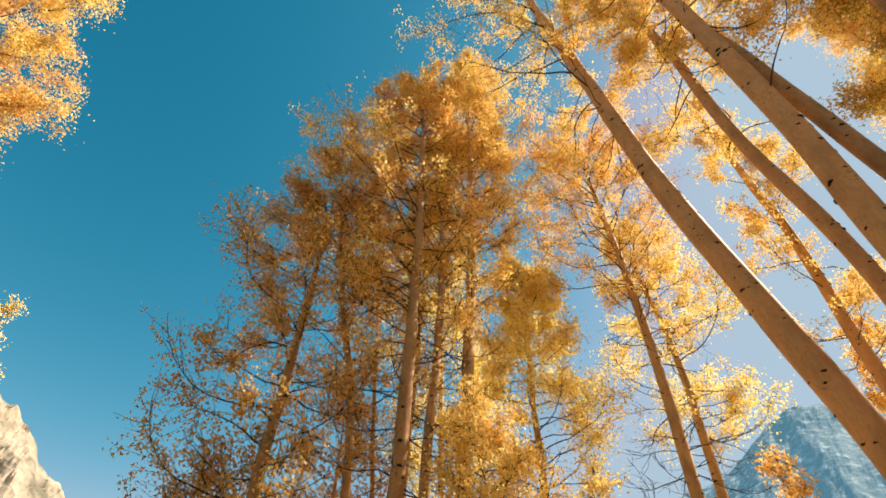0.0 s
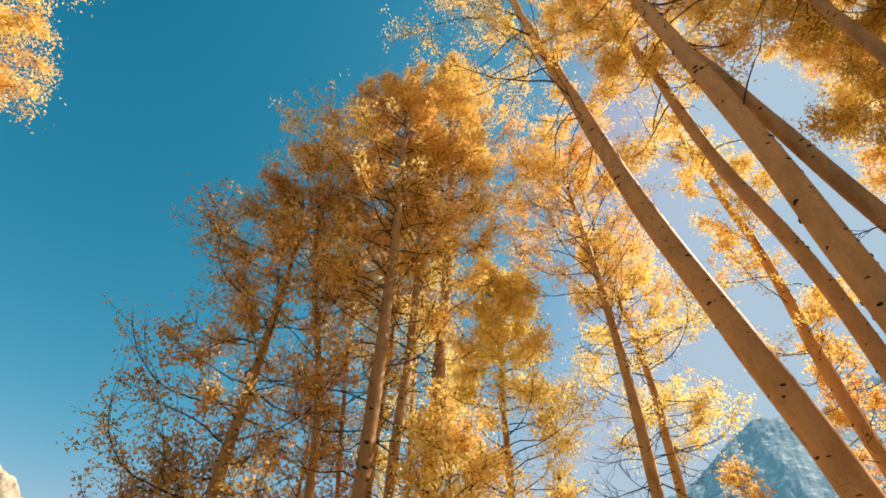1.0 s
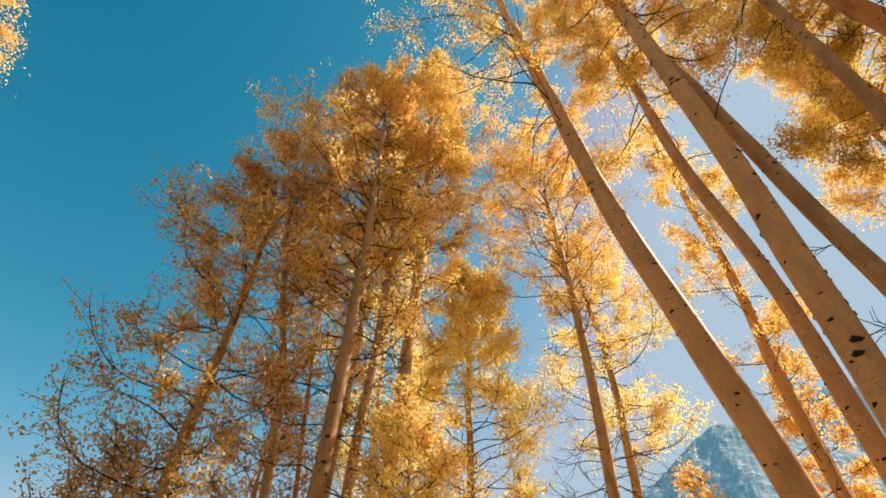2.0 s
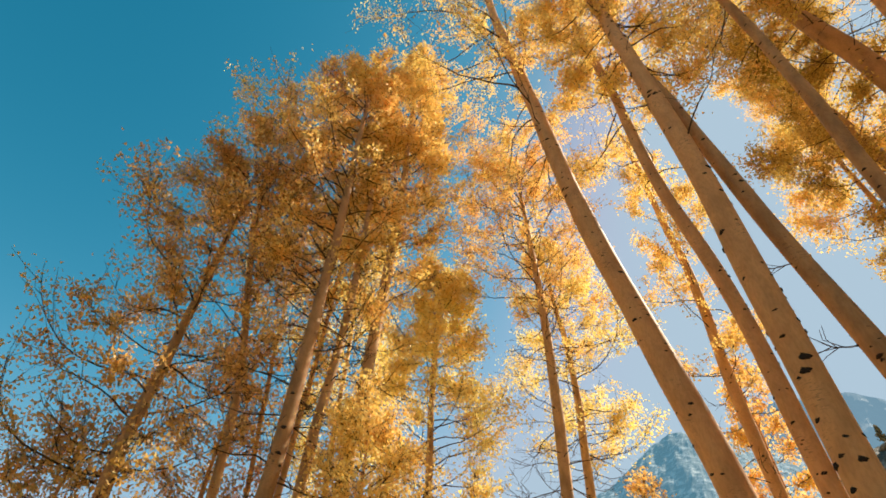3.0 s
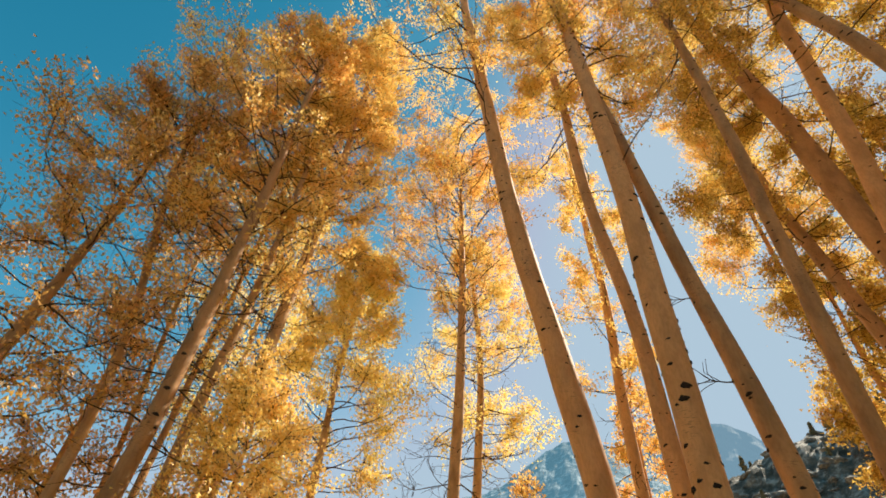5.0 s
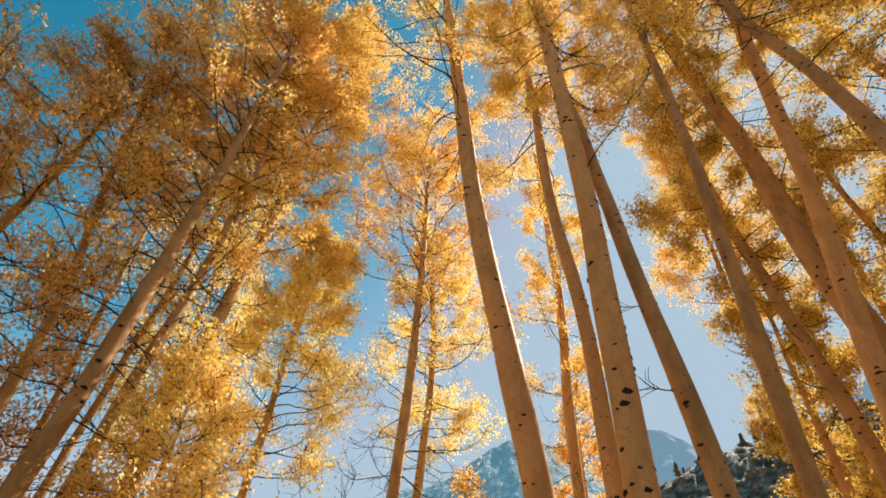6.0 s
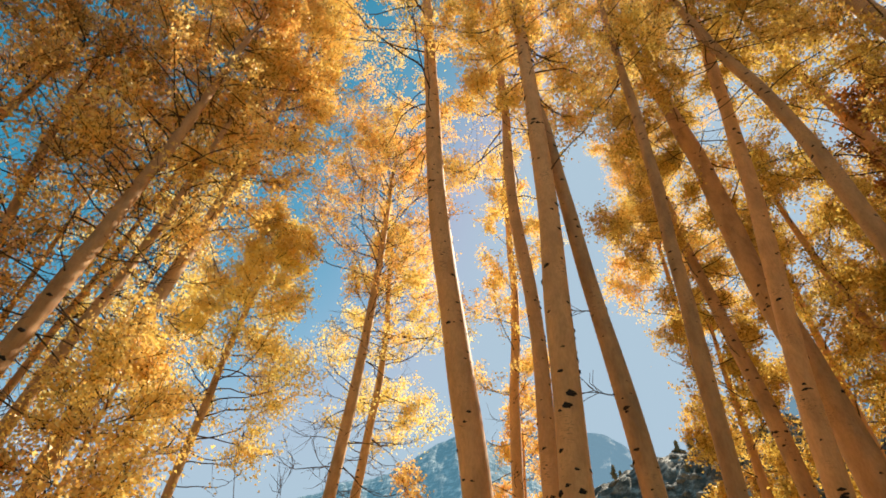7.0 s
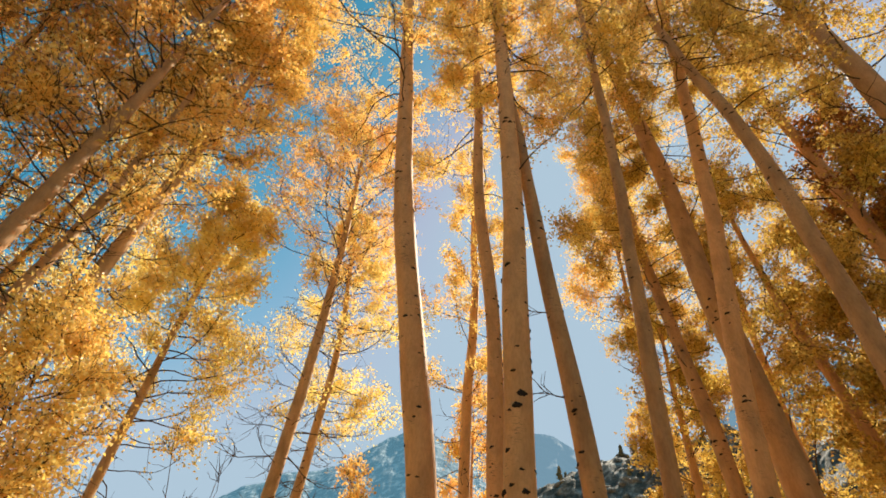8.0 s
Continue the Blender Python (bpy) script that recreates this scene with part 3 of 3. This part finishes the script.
tree("tall aspen with a bright gold rounded crown", [(0.25, 7.65, 3.93), (0.32, 7.65, 5.10), (0.45, 7.65, 6.71), (0.60, 7.64, 9.03), (0.65, 7.64, 10.32)],
     0.118, 16.8, 7.2, 2.15, 60000, LEAF_GOLD, 29, limbs=84, dead=26, toward=(0.1, 0.6), profile=(0.65, 1.0, 0.6), leaf_size=0.054, scars=50, heavy=0.5, spread=0.08, rise=0.95, **LEFT)
tree("small slender aspen with an airy pale yellow crown", [(1.98, 10.51, 4.84), (2.00, 10.51, 5.74), (2.01, 10.50, 7.02), (2.05, 10.50, 7.91), (2.12, 10.49, 9.25)],
     0.094, 10.9, 4.5, 2.3, 62000, LEAF_YELLOW, 30, limbs=64, dead=30, leaf_size=0.054, scars=40, spread=0.095, heavy=0.5, rise=0.5, profile=(1.0, 0.95, 0.4), toward=(0.1, 0.4), **LEFT)
tree("aspen with a golden crown above a tier of dead twigs", [(4.54, 9.53, 4.80), (4.58, 9.51, 5.66), (4.60, 9.50, 6.91), (4.64, 9.49, 8.38), (4.62, 9.49, 9.96), (4.55, 9.53, 11.87)],
     0.130, 15.6, 8.2, 2.9, 46000, LEAF_AMBER, 31, limbs=60, dead=38, toward=(-0.35, -0.15), profile=(0.55, 1.0, 0.5), leaf_size=0.052, scars=50, heavy=0.5, spread=0.085, rise=0.7, **LEFT)
tree("aspen with thin drooping twigs and pale gold leaves", [(5.74, 10.95, 5.32), (5.81, 10.92, 6.60), (5.86, 10.89, 7.77), (5.84, 10.90, 9.30), (5.69, 10.97, 10.70)],
     0.121, 13.2, 5.6, 2.5, 36000, LEAF_YELLOW, 32, limbs=50, dead=34, leaf_size=0.054, scars=50, heavy=0.4, toward=(0.5, 0.3), spread=0.09, **LEFT)
tree("pale yellow sunlit aspen behind the other trunks", [(-0.1, 12.6, 2.0), (-0.1, 12.6, 8.0)], 0.08, 15.5, 4.5, 2.3, 34000, LEAF_YELLOW, 49, limbs=60, dead=6, scars=10, leaf_size=0.056, profile=(0.9, 1.0, 0.4), spread=0.12, **LEFT)
tree("young bright yellow aspen with a low bushy crown", [(0.45, 6.5, 1.0), (0.48, 6.55, 3.0)], 0.045, 4.7, 1.2, 1.05, 30000, LEAF_GOLD, 33, limbs=50, spread=0.10, profile=(0.8, 1.0, 0.6), dead=0, scars=10, leaf_size=0.040, corners=3)
tree("lone aspen with a full golden crown", [(-9.7, 4.0, 2.0), (-9.6, 4.05, 6.0)], 0.2, 14.6, 5.4, 2.3, 92000, LEAF_GOLD, 34, limbs=44, corners=3, leaf_size=0.046, scars=10, spread=0.11, profile=(0.8, 1.0, 0.6))
tree("small pale gold aspen before the cliff", [(-9.0, 8.1, 1.0), (-9.0, 8.1, 4.0)], 0.07, 7.7, 2.0, 0.9, 18000, LEAF_YELLOW, 51, limbs=30, corners=3, leaf_size=0.05, scars=0, dead=0)
tree("low aspen with a curtain of golden leaves to the ground", [(11.2, 4.9, 1.0), (11.2, 4.8, 4.0)], 0.12, 9.6, 1.5, 1.7, 56000, LEAF_OLIVE_SHADE, 35, limbs=40, leaf_size=0.048, profile=(1.0, 1.0, 0.6), corners=3, scars=10)
tree("tall aspen with a full gold crown hung against the sun", [(11.9, 5.8, 2.0), (11.9, 5.7, 9.0)], 0.09, 17.5, 9.4, 2.0, 58000, LEAF_GOLD, 50, limbs=44, dead=6, scars=10, leaf_size=0.048, corners=3, profile=(0.8, 1.0, 0.6), bark=BARK_SHADED, spread=0.11)
full_aspen = tree("dense aspen with shaded amber leaves", [(13.0, 3.4, 1.0), (13.0, 3.3, 5.0)], 0.15, 12.0, 2.0, 2.8, 58000, LEAF_OLIVE_SHADE, 36, limbs=44, leaf_size=0.053, profile=(1.0, 1.0, 0.5), corners=3, scars=10)
tree("dense aspen with deep gold leaves", [(13.2, 1.1, 1.0), (13.2, 1.1, 5.0)], 0.15, 12.5, 2.0, 2.9, 80000, LEAF_OLIVE_SHADE, 37, limbs=44, leaf_size=0.048, profile=(1.0, 1.0, 0.5), corners=3, scars=10)
broad_aspen = tree("aspen with brown-gold shaded leaves", [(11.8, -1.4, 1.0), (11.8, -1.3, 5.0)], 0.15, 11.0, 2.0, 3.0, 60000, LEAF_OLIVE_SHADE, 38, limbs=44, leaf_size=0.053, profile=(1.0, 1.0, 0.5), corners=3, scars=10)
tree("small dark tree with russet leaves", [(10.1, -0.3, 1.0), (10.1, -0.3, 5.0)], 0.10, 12.0, 7.6, 1.4, 13000, LEAF_RUSSET, 39, limbs=32, group="russet trees", bark=BARK_SHADED, scars=10)
tree("low aspen sapling with orange leaves", [(5.7, 8.7, 1.0), (5.72, 8.72, 3.0)], 0.04, 5.0, 1.2, 0.8, 9000, LEAF_AMBER, 40, limbs=24, dead=0, scars=0, leaf_size=0.05)
tree("aspen sapling with pale orange leaves", [(9.75, 9.75, 1.0), (9.75, 9.75, 3.0)], 0.06, 8.6, 2.0, 1.0, 16000, LEAF_AMBER, 41, limbs=32, dead=0, scars=0, leaf_size=0.055)
tree("bare sapling with one sinuous leafless stem", [(2.6, 8.17, 1.0), (2.62, 8.17, 3.4), (2.38, 8.23, 4.15)], 0.011, 4.8, 3.4, 0.5, 0, LEAF_GOLD, 42, limbs=3, dead=0, scars=0, bark=TWIG, rise=0.9)
tree("bare sapling with spreading leafless twigs", [(3.0, 8.06, 1.0), (3.08, 8.05, 3.0)], 0.011, 4.6, 2.6, 1.0, 0, LEAF_GOLD, 46, limbs=5, dead=0, scars=0, bark=TWIG, rise=0.9, toward=(0.4, -0.2))

tree("dense low aspen with shaded brown-gold leaves", [(10.6, 0.9, 1.0), (10.6, 0.9, 4.0)], 0.12, 7.8, 1.2, 1.9, 56000, LEAF_OLIVE_SHADE, 43, limbs=40, leaf_size=0.048, profile=(1.0, 1.0, 0.6), corners=3, scars=10)
tree("dense low aspen with dull gold leaves", [(11.1, -1.6, 1.0), (11.1, -1.6, 4.0)], 0.12, 8.2, 1.2, 2.0, 56000, LEAF_OLIVE_SHADE, 44, limbs=40, leaf_size=0.048, profile=(1.0, 1.0, 0.6), corners=3, scars=10)
tree("slender pale aspen deep in the grove", [(11.0, 1.8, 6.4), (11.0, 2.0, 7.6), (11.0, 2.15, 9.2)], 0.12, 13, 6.5, 1.6, 20000, LEAF_OLIVE_SHADE, 45, limbs=24, corners=3, leaf_size=0.044)

tree("low thicket tree with sparse leaves toned dark for shade", [(-3.3, 7.6, 1.0), (-3.3, 7.6, 3.0)], 0.05, 4.6, 0.8, 1.2, 11000, LEAF_UMBER_SHADE, 47, limbs=40, leaf_size=0.05, profile=(1.0, 1.0, 0.6), scars=0, dead=4, corners=3, spread=0.11)
tree("thicket tree with brown-gold leaves toned dark for shade", [(-2.0, 9.4, 1.0), (-2.0, 9.4, 3.0)], 0.07, 6.0, 0.8, 1.5, 14000, LEAF_UMBER_SHADE, 48, limbs=40, leaf_size=0.05, profile=(1.0, 1.0, 0.6), scars=0, dead=4, corners=3, spread=0.11)

# unseen aspen copies behind the viewer, added to bounce warm light and block sky
for model, x, y, turn in ((full_aspen, -3.5, -7.5, 40), (broad_aspen, 2.5, -8.0, 130), (full_aspen, 7.5, -8.5, 220), (broad_aspen, -8.5, -4.5, 300),
                          (full_aspen, -0.5, -12.0, 75), (broad_aspen, -6.5, -12.0, 10), (full_aspen, 5.0, -14.0, 160), (broad_aspen, -13.0, -8.0, 250)):
    copy_thing(model, pose(x, y, 0, 0, 0, turn))
